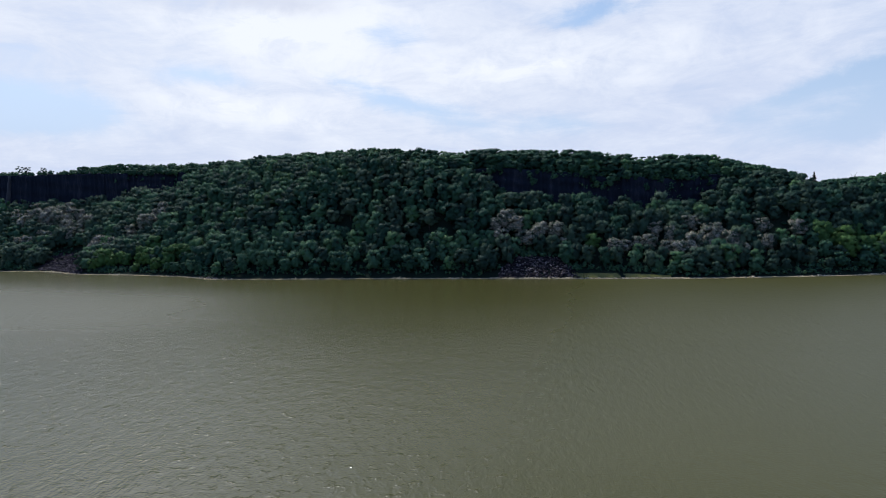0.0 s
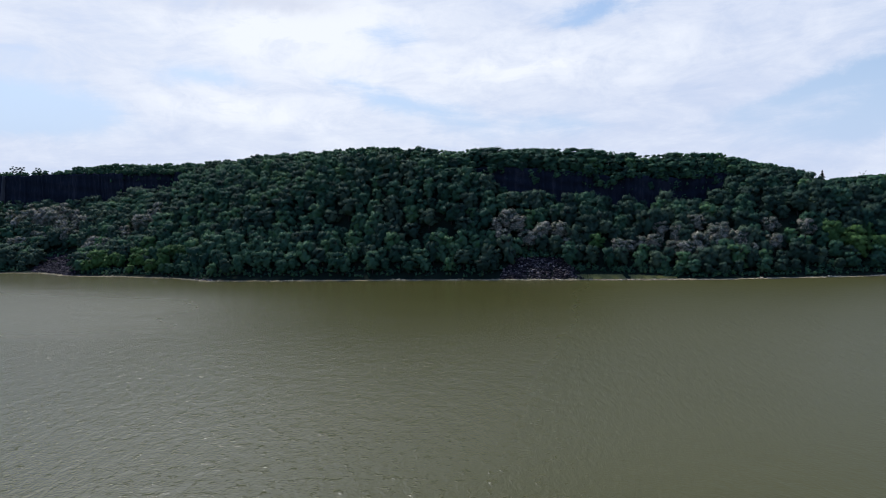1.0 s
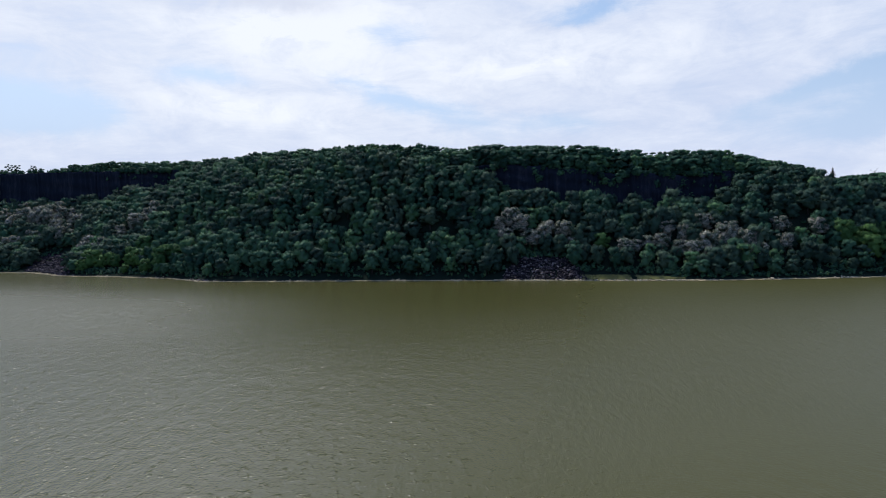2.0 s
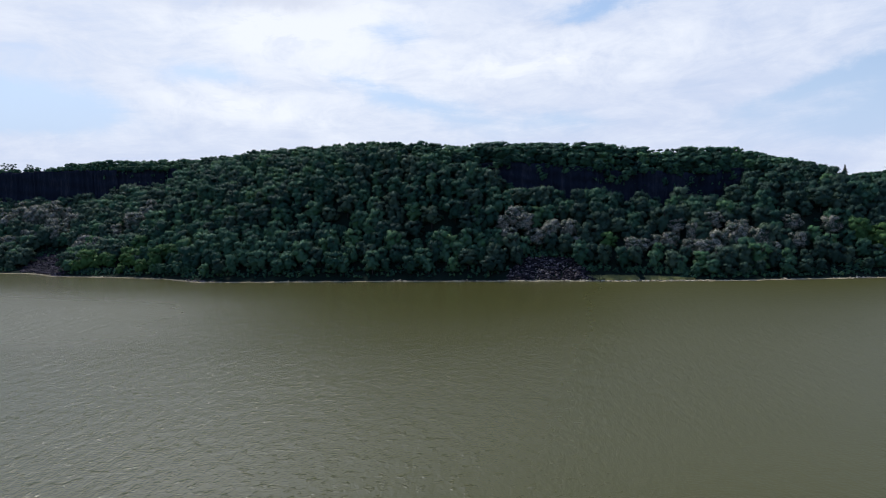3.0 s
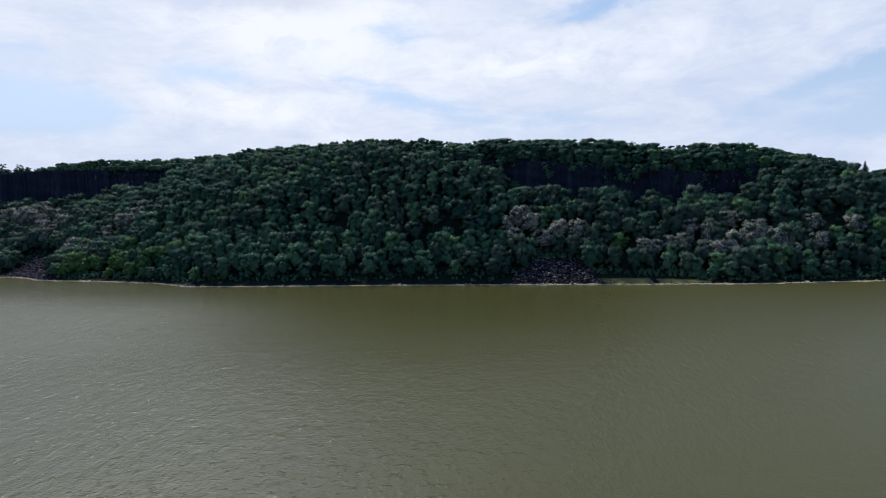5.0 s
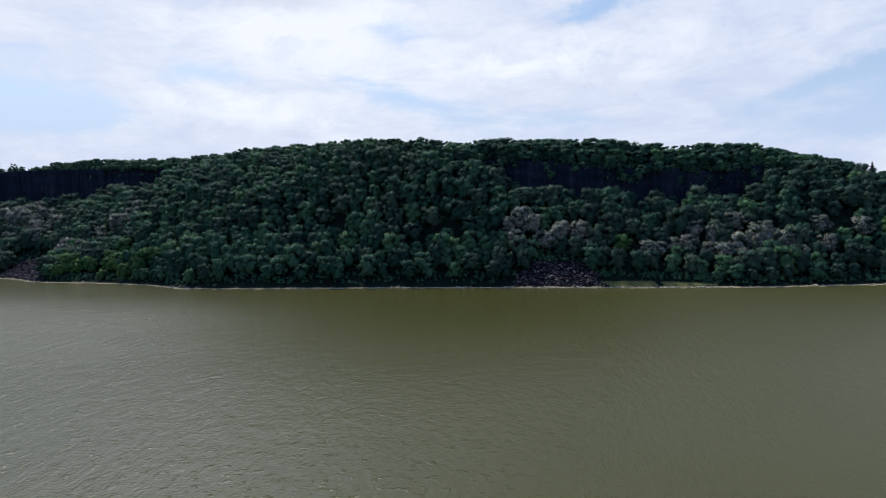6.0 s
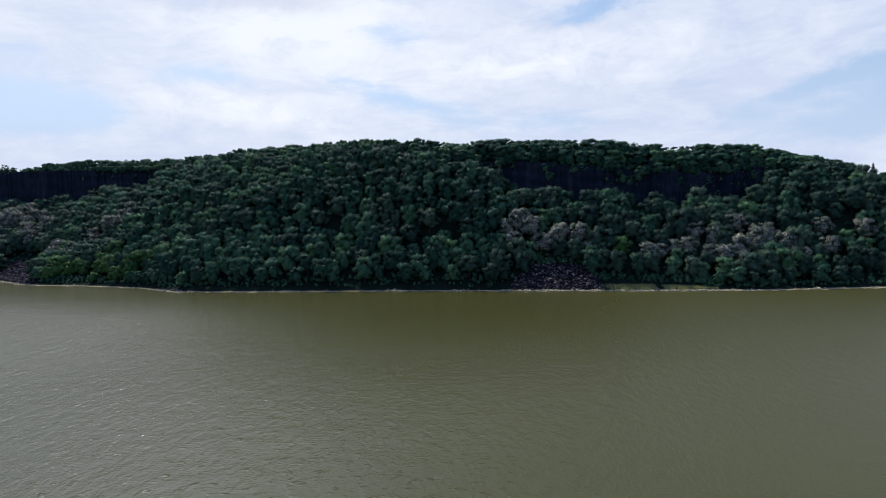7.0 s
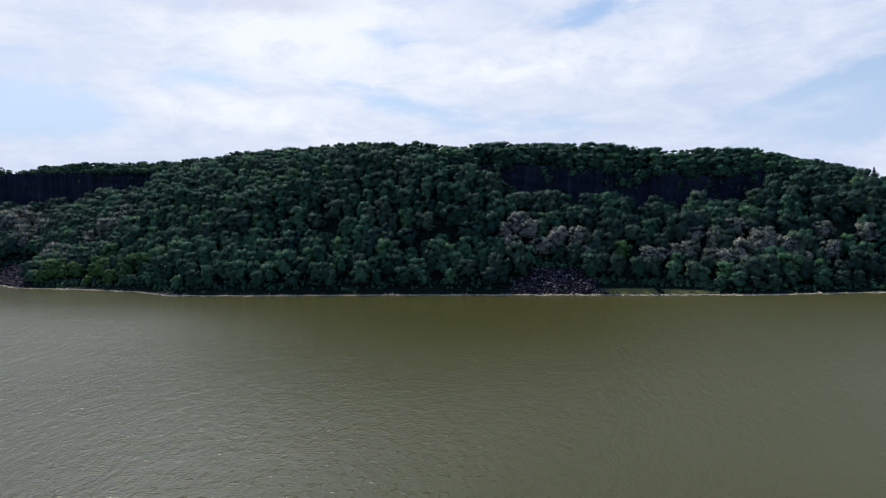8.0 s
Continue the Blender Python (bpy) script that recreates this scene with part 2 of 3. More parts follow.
def water_material():
    """Muddy tidal river with short wind waves and long slow swells between calmer lanes."""
    m, N = material("river_water")
    pos = N.add("ShaderNodeNewGeometry").outputs["Position"]
    lanes = N.noise(N.vmath("MULTIPLY", pos, (0.006, 0.014, 0.0)), 1.0, 4.0, 0.6)
    slant = N.add("ShaderNodeMapping", {"Vector": pos, "Rotation": (0, 0, radians(24)), "Scale": (1.0, 0.52, 1.0)}).outputs[0]
    swell = N.noise(slant, 0.2, 2.0, 0.5, distortion=0.4)
    chop = N.noise(slant, 0.46, 3.0, 0.6, distortion=0.5)
    ripple = N.noise(pos, 1.5, 2.0, 0.5, distortion=0.4)
    h = N.math("ADD", N.math("ADD", N.math("MULTIPLY", chop, 0.40), N.math("MULTIPLY", ripple, 0.17)), N.math("MULTIPLY", swell, 0.40))
    xy = N.add("ShaderNodeSeparateXYZ", {0: pos}).outputs
    # here and there a few steep, glassy wavelets that catch the sun
    glassy = N.math("MULTIPLY", N.step(N.noise(pos, 0.4, 3.0, 0.6), 0.56, 0.66), N.math("MULTIPLY", N.step(xy[1], 200.0, 360.0, 1.0, 0.0), N.step(xy[0], -20.0, 60.0, 1.0, 0.0)))
    h = N.math("ADD", h, N.math("MULTIPLY", N.math("MULTIPLY", N.noise(slant, 1.0, 2.0), glassy), 0.32))
    # water east of the wind's lane and under the bluff lies smoother
    drift = N.math("MULTIPLY", xy[1], 0.3)
    side = N.math("ADD", N.math("SUBTRACT", xy[0], drift), N.math("MULTIPLY", lanes, 60.0))
    east = N.step(side, -60.0, 110.0, 1.12, 0.8)
    rough = N.math("MULTIPLY", N.step(side, -60.0, 60.0, 0.2, 0.36), N.step(glassy, 0.0, 1.0, 1.0, 0.4))
    lee = N.step(N.math("ADD", xy[1], N.math("MULTIPLY", xy[0], 0.8)), 340.0, 500.0, 1.0, 0.84)
    h = N.math("MULTIPLY", h, N.math("MULTIPLY", N.math("MULTIPLY", east, lee), N.step(lanes, 0.3, 0.62, 0.88, 1.1)))
    # a broad cat's-paw of wind-ruffled water off the west bank
    ruffle = N.math("MULTIPLY", N.step(N.math("ADD", xy[0], N.math("MULTIPLY", lanes, 120.0)), -130.0, 20.0, 1.0, 0.0), N.math("MULTIPLY", N.step(xy[1], 230.0, 340.0), N.step(N.math("ADD", xy[1], N.math("MULTIPLY", xy[0], 0.35)), 330.0, 450.0, 1.0, 0.0)))
    h = N.math("MULTIPLY", h, N.math("ADD", 1.0, N.math("MULTIPLY", ruffle, 0.5)))
    rough = N.math("ADD", rough, N.math("MULTIPLY", ruffle, 0.09))
    bmp = N.add("ShaderNodeBump", {"Height": h, "Strength": 1.0, "Distance": 0.5})
    mud = N.noise(N.vmath("MULTIPLY", pos, (0.004, 0.01, 0.0)), 1.0, 4.0)
    col = N.mix(mud, (0.0505, 0.0500, 0.0114), (0.0670, 0.0635, 0.0172))
    finish(N, N.add("ShaderNodeBsdfPrincipled", {"Base Color": col, "Roughness": rough, "IOR": 1.28, "Normal": bmp.outputs[0]}).outputs[0])
    return m


def reed_material():
    m, N = material("marsh_grass_blade")
    r = N.add("ShaderNodeNewGeometry").outputs["Random Per Island"]
    col = N.mix(r, (0.20, 0.24, 0.07), (0.46, 0.43, 0.20))
    blade = N.add("ShaderNodeBsdfPrincipled", {"Base Color": col, "Roughness": 0.7})
    thin = N.add("ShaderNodeBsdfTranslucent", {"Color": col})
    finish(N, N.add("ShaderNodeMixShader", {0: 0.45, 1: blade.outputs[0], 2: thin.outputs[0]}).outputs[0])
    return m


BARK, GROUND, WATER, REED = bark_material(), ground_material(), water_material(), reed_material()

# ---- the lie of the land: shoreline, rim of the plateau, heights ----
SHORE = np.array([(-2600, 1000), (-900, 780), (-620, 705), (-483, 670), (-424, 658), (-371, 618), (-290, 592), (-239, 569), (-206, 542), (-130, 529), (-40, 518), (17, 508),
                  (87, 496), (134, 487), (202, 477), (277, 476), (317, 477), (345, 480), (600, 520), (2600, 800)], float)
RIM = np.array([(-2600, 1170), (-900, 905), (-620, 850), (-541, 835), (-416, 815), (-309, 795), (-207, 725), (-100, 668), (0, 628), (136, 595), (170, 600), (274, 612), (353, 600),
                (450, 610), (700, 650), (2600, 930)], float)
TOP = np.array([(-2600, 120), (-620, 116), (-541, 116), (-416, 115), (-309, 113), (-52, 113), (13, 107), (67, 106), (110, 102), (168, 99), (214, 96), (271, 96.5), (295, 94.5),
                (333, 84), (348, 77), (358, 70), (366, 66), (373, 66), (395, 71), (450, 76), (700, 85), (2600, 90)], float)
STEP = np.array([(-2600, 40), (-450, 40), (-425, 36), (-405, 26), (-343, 25), (-310, 14), (-278, 0), (18, 0), (46, 17), (66, 24), (105, 26), (128, 23), (140, 18), (152, 31), (235, 30), (258, 20), (290, 0), (2600, 0)], float)
RISE = np.array([(-2600, 0), (-10, 0), (30, 8), (100, 9), (150, 13), (240, 12), (290, 7), (335, 0), (2600, 0)], float)


def along(table, x):
    return np.interp(x, table[:, 0], table[:, 1])


def bumps(x, y):
    return np.sin(x * 0.031 + 1.3) * np.cos(y * 0.043 + 0.4) * 2.0 + np.sin(x * 0.113 + y * 0.081) * 0.9 + np.sin(x * 0.27 - y * 0.19) * 0.4


def land(x, y):
    """Height of the ground."""
    x, y = np.asarray(x, float), np.asarray(y, float)
    sh, rm, step, rise = along(SHORE, x), along(RIM, x), along(STEP, x), along(RISE, x)
    top = along(TOP, x) - rise
    d = (y - sh) / (rm - sh)
    steep = np.interp(d, (0, 0.02, 0.1, 0.3, 0.5, 0.75, 1.0), (0.0, 0.012, 0.06, 0.25, 0.55, 0.8, 1.0))
    gentle = np.interp(d, (0, 0.02, 0.1, 0.33, 0.48, 0.65, 1.0), (0.0, 0.012, 0.04, 0.17, 0.4, 0.62, 1.0))
    far = np.interp(x, (-400, -300), (1.0, 0.0))
    z = (top - step) * (steep * (1 - far) + gentle * far)
    z = z + bumps(x, y) * np.clip(d * 6 - 0.3, 0, 1) * np.clip((1.02 - d) * 8, 0.3, 1)
    z = z + step * np.clip((y - rm) / 4.0, 0, 1) + rise * np.clip((y - rm - 4) / 20.0, 0, 1)
    z = z + np.clip((y - rm) * 0.012, 0, 6) + np.clip((y - rm) / 60, 0, 1) * bumps(x * 0.5, y * 0.5)
    z = np.maximum(z, np.clip((y - sh) * 0.6, 0, 16) * np.clip((x - 44) / 6, 0, 1) * np.clip((111 - x) / 6, 0, 1))
    edge = 0.17 + 0.06 * np.sin(x * 0.21) + 0.05 * np.sin(x * 0.57 + 1.0)
    return np.where(d < 0, np.maximum((y - sh) * 0.05 + edge, -7.0), np.maximum(z, edge))


# ---- building helpers ----
def mesh_of(name, verts, faces, mats, slots=None, tint=None, puff=None):
    """A mesh from arrays of points and triangles."""
    verts, faces = np.asarray(verts, np.float32), np.asarray(faces, np.int32)
    me = bpy.data.meshes.new(name)
    me.vertices.add(len(verts))
    me.vertices.foreach_set("co", verts.ravel())
    me.loops.add(faces.size)
    me.loops.foreach_set("vertex_index", faces.ravel())
    me.polygons.add(len(faces))
    me.polygons.foreach_set("loop_start", np.arange(len(faces), dtype=np.int32) * faces.shape[1])
    for m in mats:
        me.materials.append(m)
    if slots is not None:
        me.polygons.foreach_set("material_index", np.asarray(slots, np.int32))
    if tint is not None:
        me.attributes.new("tint", "FLOAT", "POINT").data.foreach_set("value", np.asarray(tint, np.float32))
    if puff is not None:
        me.attributes.new("puff", "FLOAT_VECTOR", "POINT").data.foreach_set("vector", np.asarray(puff, np.float32).ravel())
    me.update(calc_edges=True)
    return me


def grid_faces(nu, nv):
    i = np.arange(nu - 1)[:, None] * nv + np.arange(nv - 1)[None, :]
    i = i.ravel()
    return np.stack([i, i + nv, i + nv + 1, i + 1], 1)


def joined(pieces):
    """Arrays of points and faces put together."""
    verts, faces, n = [], [], 0
    for v, f in pieces:
        verts.append(v)
        faces.append(f + n)
        n += len(v)
    return np.concatenate(verts), np.concatenate(faces)


def part(name, data, parent, label=""):
    ob = new(name, data)
    ob.parent = parent
    return tagged(ob, label)


def ico():
    t = (1 + 5 ** 0.5) / 2
    v = np.array([(-1, t, 0), (1, t, 0), (-1, -t, 0), (1, -t, 0), (0, -1, t), (0, 1, t), (0, -1, -t), (0, 1, -t), (t, 0, -1), (t, 0, 1), (-t, 0, -1), (-t, 0, 1)], float)
    v /= np.linalg.norm(v[0])
    f = [(a, b, c) for a in range(12) for b in range(a + 1, 12) for c in range(b + 1, 12)
         if max(np.linalg.norm(v[a] - v[b]), np.linalg.norm(v[b] - v[c]), np.linalg.norm(v[a] - v[c])) < 1.2]
    f = [t if np.dot(np.cross(v[t[1]] - v[t[0]], v[t[2]] - v[t[0]]), v[t[0]]) > 0 else (t[0], t[2], t[1]) for t in f]
    return v, np.array(f)


BALL = ico()
OCTA = (np.array([(1, 0, 0), (0, 1, 0), (-1, 0, 0), (0, -1, 0), (0, 0, 1), (0, 0, -1)], float),
        np.array([(0, 1, 4), (1, 2, 4), (2, 3, 4), (3, 0, 4), (1, 0, 5), (2, 1, 5), (3, 2, 5), (0, 3, 5)]))


# ---- water and ground ----
def build_water():
    xs = np.concatenate([[-4500, -2500], np.arange(-1200, 1201, 100), [2500, 4500]]).astype(float)
    ys = np.concatenate([[-4500, -2500, -1200], np.arange(-600, 801, 50), [1200.0]])
    g = np.stack([*np.meshgrid(xs, ys, indexing="ij")], -1).reshape(-1, 2)
    ob = new("water", mesh_of("water", np.c_[g, np.zeros(len(g))], grid_faces(len(xs), len(ys)), [WATER]))
    tagged(ob, "wide olive-brown river with small wind ripples and glints", "river", kind="structure")


def build_ground():
    xs = np.concatenate([[-4500, -3400, -2400, -1700, -1300, -1000], np.arange(-900, 721, 4), [800, 1000, 1300, 1700, 2400, 3400, 4500]]).astype(float)
    sh, rm = along(SHORE, xs), along(RIM, xs)
    rows = [sh - 300, sh - 60, sh - 10, sh - 5, sh - 2]
    rows += [sh + (rm - sh) * t for t in np.linspace(0, 1, 46)]
    rows += [rm + t for t in (1.3, 2.6, 4, 7, 10, 14, 19, 24, 30, 45, 70, 110, 170, 260, 400, 700, 1300, 2200, 3300)]
    ys = np.stack(rows, 1)
    X = np.repeat(xs[:, None], ys.shape[1], 1)
    Z = land(X, ys)
    v = np.stack([X, ys, Z], -1).reshape(-1, 3)
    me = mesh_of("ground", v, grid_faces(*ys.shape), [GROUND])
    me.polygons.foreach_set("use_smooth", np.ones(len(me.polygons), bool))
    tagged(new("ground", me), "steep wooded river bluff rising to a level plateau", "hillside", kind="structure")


def build_cliff(name, x0, x1, label, seed):
    """A sheer face of upright rock columns with ledges, and a broken top edge."""
    rng = np.random.default_rng(seed)
    xs = np.arange(x0, x1, 0.9)
    out, edge = np.zeros(len(xs)), np.zeros(len(xs))
    i = 0
    while i < len(xs):
        w = int(rng.integers(2, 8))
        out[i:i + w], edge[i:i + w] = rng.uniform(0, 2.6), rng.uniform(-1.4, 0.9)
        i += w
    knots = np.arange(0, len(xs) + 14, 14)
    big = np.interp(np.arange(len(xs)), knots, rng.uniform(-3.2, 2.6, len(knots)))
    rm, step = along(RIM, xs), along(STEP, xs)
    foot = land(xs, rm - 4) - 5
    crest = land(xs, rm + 4) + np.minimum(edge, step * 0.1) + 0.3
    crest = np.minimum(crest, foot + 5 + step * 1.15)
    levels = np.linspace(0, 1, 20)
    cols = []
    for k, t in enumerate(levels):
        z = foot + (crest - foot) * t
        ledge = 1.6 * (1 - t) + 0.5 * np.sin(t * 19 + xs * 0.05)
        rough = rng.uniform(-0.35, 0.35, len(xs))
        y = rm - 1.0 - (out + big + ledge) * np.clip(step / 10, 0.1, 1) + rough
        cols.append(np.stack([xs + rng.uniform(-0.25, 0.25, len(xs)), y, z + rng.uniform(-0.3, 0.3, len(xs)) * (0 < k < 19)], -1))
    cols.append(np.stack([xs, rm + 2.0, crest - 2.5], -1))
    cols.append(np.stack([xs, rm + 5.0, crest - 6.0], -1))
    v = np.stack(cols, 1)
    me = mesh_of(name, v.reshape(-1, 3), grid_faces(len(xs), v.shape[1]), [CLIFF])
    tagged(new(name, me), label, "cliff", kind="structure")


def build_pillar(x0, width, height, seed):
    """A pale weathered rib that stands out from the west cliff and widens towards its foot."""
    rng = np.random.default_rng(seed)
    rim = float(along(RIM, x0))
    top = float(land(x0, rim + 4))
    rows = []
    for t in np.linspace(0, 1, 16):
        z, half = top - 0.4 - height * t, width * (0.34 + 0.3 * t)
        front = rim - 4.5 - 3.0 * t
        side = x0 - 5.0 * t + rng.uniform(-0.4, 0.4)
        rows.append([(side + half * u, front + 3.5 * u * u + rng.uniform(-0.5, 0.5), z + rng.uniform(-0.3, 0.3)) for u in np.linspace(-1.4, 1.4, 9)])
    rows.insert(0, [(x, y + 6.0, z) for x, y, z in rows[0]])
    v = np.array(rows)
    tagged(new("rock_pillar", mesh_of("rock_pillar", v.reshape(-1, 3), grid_faces(*v.shape[:2]), [PALE_CLIFF])), "pale weathered rib of rock on the dark cliff", "cliff", kind="structure")


build_water()
build_ground()
build_cliff("cliff_west", -900, -288, "sheer dark shaded basalt cliff with pale vertical streaks along the plateau", 3)
build_pillar(-589, 3.6, 44, 8)
build_cliff("cliff_east", 8, 284, "dark shaded basalt cliff band half hidden behind treetops", 4)


# ---- trees ----
def unit(v):
    return v / np.linalg.norm(v, axis=-1, keepdims=True)


def crown_shape(seed, lobes=16, sprays=32, size=0.08):
    """A broad crown one unit in radius: boughs heaped over a dark heart, each one roughened with leaf sprays.
    Gives points, triangles and the direction in which each bough bulges."""
    rng = np.random.default_rng(seed)
    v, f = BALL
    core, sides = OCTA
    verts, faces, bulge, n = [], [], [], 0

    def add(p, t, out):
        nonlocal n
        verts.append(p)
        faces.append(t + n)
        bulge.append(out)
        n += len(p)

    heart = v * (1 + rng.uniform(-0.15, 0.15, (len(v), 1))) * (0.54, 0.54, 0.52) + (0, 0, -0.08)
    add(heart, f, unit(heart))
    lean = rng.uniform(-0.16, 0.16, 2)
    ang = np.arange(lobes) * 2.4 + rng.uniform(0, 6) + rng.uniform(-0.6, 0.6, lobes)
    lift = np.linspace(-0.6, 0.9, lobes) + rng.uniform(-0.09, 0.09, lobes)
    wide = np.sqrt(np.clip(1 - np.clip(lift, 0, 1) ** 2, 0.03, 1)) * np.interp(lift, (-0.6, 0), (0.8, 1.0))
    out = rng.uniform(0.46, 0.84, lobes)
    ctr = np.stack([np.cos(ang) * wide * out + lean[0] * lift, np.sin(ang) * wide * out + lean[1] * lift, np.minimum(lift * rng.uniform(0.8, 0.98, lobes), 0.64)], -1)
    rad = rng.uniform(0.19, 0.38, lobes) * np.interp(lift, (-0.5, 0.2, 0.9), (0.9, 1.0, 1.1))
    for c, r in zip((*ctr, np.array((0, 0, 0.05))), (*rad, 0.6)):
        # a bough: a low mound, its leaf sprays lying in loose level tiers that droop outwards
        spin = rng.uniform(0, 1.57)
        q = np.stack([core[:, 0] * math.cos(spin) - core[:, 1] * math.sin(spin), core[:, 0] * math.sin(spin) + core[:, 1] * math.cos(spin), core[:, 2]], -1)
        add(q * (1 + rng.uniform(-0.2, 0.2, (6, 1))) * r * 0.92 * (1, 1, 0.72) + c, sides, unit(q * 0.5 + c))
        d = unit(rng.normal(size=(sprays, 3)) * (1, 1, 0.75) + c * 0.6 + (0, 0, 0.3))
        d[:, 2] = np.where(d[:, 2] < -0.3, -d[:, 2], d[:, 2])
        base = c + d * r * rng.uniform(0.72, 1.14, (sprays, 1)) * (1, 1, 0.8)
        face = unit(d * 0.8 + (0, 0, 0.5) + rng.normal(size=(sprays, 3)) * 0.4)
        side = unit(np.cross(face, rng.normal(size=(sprays, 3))))
        tip = np.cross(face, side)
        s = size * rng.uniform(0.5, 1.4, (sprays, 1))
        tri = np.stack([base - tip * s, base + side * s * 0.95 + tip * s * 0.6, base - side * s * 0.95 + tip * s * 0.6 - face * s * 0.25], 1)
        add(tri.reshape(-1, 3), np.arange(sprays * 3).reshape(-1, 3), np.repeat(unit(d * 0.45 + c * 1.2 + rng.normal(size=(sprays, 3)) * 0.2), 3, 0))
    return np.concatenate(verts), np.concatenate(faces), np.concatenate(bulge)


def tube(path, radii, sides=5):
    """A tapered limb along a path, closed at both ends."""
    path, radii = np.asarray(path, float), np.asarray(radii, float)
    a = np.arange(sides) * 2 * math.pi / sides
    v = []
    for n, (p, r) in enumerate(zip(path, radii)):
        ahead = path[min(n + 1, len(path) - 1)] - path[max(n - 1, 0)]
        ahead /= np.linalg.norm(ahead)
        u = np.cross(ahead, (0.3, 0.9, 0.2))
        u /= np.linalg.norm(u)
        w = np.cross(ahead, u)
        v.append(p + r * (np.cos(a)[:, None] * u + np.sin(a)[:, None] * w))
    f = []
    for n in range(len(path) - 1):
        for s in range(sides):
            i, j = n * sides + s, n * sides + (s + 1) % sides
            f += [(i, j, j + sides), (i, j + sides, i + sides)]
    last = (len(path) - 1) * sides
    f += [(0, s + 1, s) for s in range(1, sides - 1)] + [(last, last + s, last + s + 1) for s in range(1, sides - 1)]
    return np.concatenate(v), np.array(f)


def trunk_shape(seed):
    """A trunk to height one with four limbs that reach into the crown."""
    rng = np.random.default_rng(seed)
    bend = rng.uniform(-0.04, 0.04, 2)
    pieces = [tube([(0, 0, -0.06), (bend[0], bend[1], 0.25), (bend[0] * 2, bend[1], 0.5), (bend[0], 0, 0.8)], (0.032, 0.024, 0.018, 0.006))]
    for k in range(4):
        a, z = k * 1.57 + rng.uniform(0, 0.8), rng.uniform(0.28, 0.5)
        pieces.append(tube([(bend[0], bend[1], z), (math.cos(a) * 0.14, math.sin(a) * 0.14, z + 0.14), (math.cos(a) * 0.26, math.sin(a) * 0.26, z + 0.3)], (0.014, 0.01, 0.004), 4))
    return joined(pieces)


KINDS = 12
CROWNS = [crown_shape(100 + k, lobes=17 + k % 5, sprays=70, size=0.051) for k in range(KINDS)]
THIN = [crown_shape(140 + k, lobes=8, sprays=24, size=0.09) for k in range(4)]
SCRUB = [crown_shape(160 + k, lobes=4, sprays=16, size=0.14) for k in range(3)]
TRUNKS = [trunk_shape(200 + k) for k in range(3)]

SPRINGY = np.array([(-345, 632, 22, 14), (356, 512, 20, 12), (-318, 622, 34, 16), (-275, 600, 30, 14), (328, 506, 22, 14)], float)
BLOOM = np.array([(-530, 785, 40, 20), (-478, 772, 40, 26), (-440, 748, 24, 24), (-490, 738, 22, 14), (-391, 692, 13, 16), (-362, 668, 11, 10), (-334, 692, 30, 18), (232, 520, 60, 26)], float)
# trees that stand out: x, y, radius
IN_BLOOM = [(53, 539, 9.0), (49, 549, 8.0), (60, 555, 8.5), (84, 537, 8.0), (57, 551, 9.0), (66, 545, 9.5), (74, 533, 9.0), (90, 543, 6.5), (101, 537, 8.5), (105, 527, 6.0), (145, 514, 7.5), (155, 519, 6.5), (166, 523, 6.5), (177, 524, 7.5), (187, 536, 6.8),
            (190, 516, 7.5), (221, 544, 8.5), (238, 534, 8.0), (251, 523, 7.0), (243, 508, 5.0), (269, 508, 7.5), (276, 528, 8.0), (300, 517, 8.5), (-326, 684, 11.0), (-334, 694, 10.0)]
OLIVE = [(-130, 569, 8.5), (-86, 584, 10.0), (-101, 583, 7.1), (-11, 557, 10.0), (-42, 562, 6.0), (-25, 553, 9.0), (-57, 575, 7.0), (64, 577, 9.5), (80, 578, 9.5), (138, 531, 7.4),
         (253, 574, 10.5), (167, 563, 10.0), (306, 540, 9.5), (34, 512, 6.6), (18, 521, 8.5), (19, 547, 9.0), (-106, 545, 7.0)]
SPRING_GREEN = [(128, 522, 7.5)]


def inside(spots, x, y):
    """How far a place lies inside the nearest of some oval patches: 1 in the middle, 0 at the edge and outside."""
    r = np.hypot((x - spots[:, 0]) / spots[:, 2], (y - spots[:, 1]) / spots[:, 3])
    return max(0.0, 1 - r.min())


def on_scree(x, up, grow=0.0):
    """The two slopes of broken rock."""
    east = 46 - grow + up * 0.66 < x < 110 + grow - up * 0.42 and up < 25 + 2 * math.sin(x * 0.5) + grow
    west = -434 - grow - up * 0.5 < x < -366 + grow - up * 0.55 and up < 58 + grow
    return east or west


def open_ground(x, y):
    """Where no tree stands: the beach, the two boulder slopes and the sheer rock."""
    sh, rm, step = along(SHORE, x), along(RIM, x), along(STEP, x)
    up = y - sh
    if up < 6.2 or (105 < x < 178 and up < 15):
        return True
    if on_scree(x, up):
        return True
    return step > 4 and rm - 10 < y < rm + (7 if x < -300 else 2)


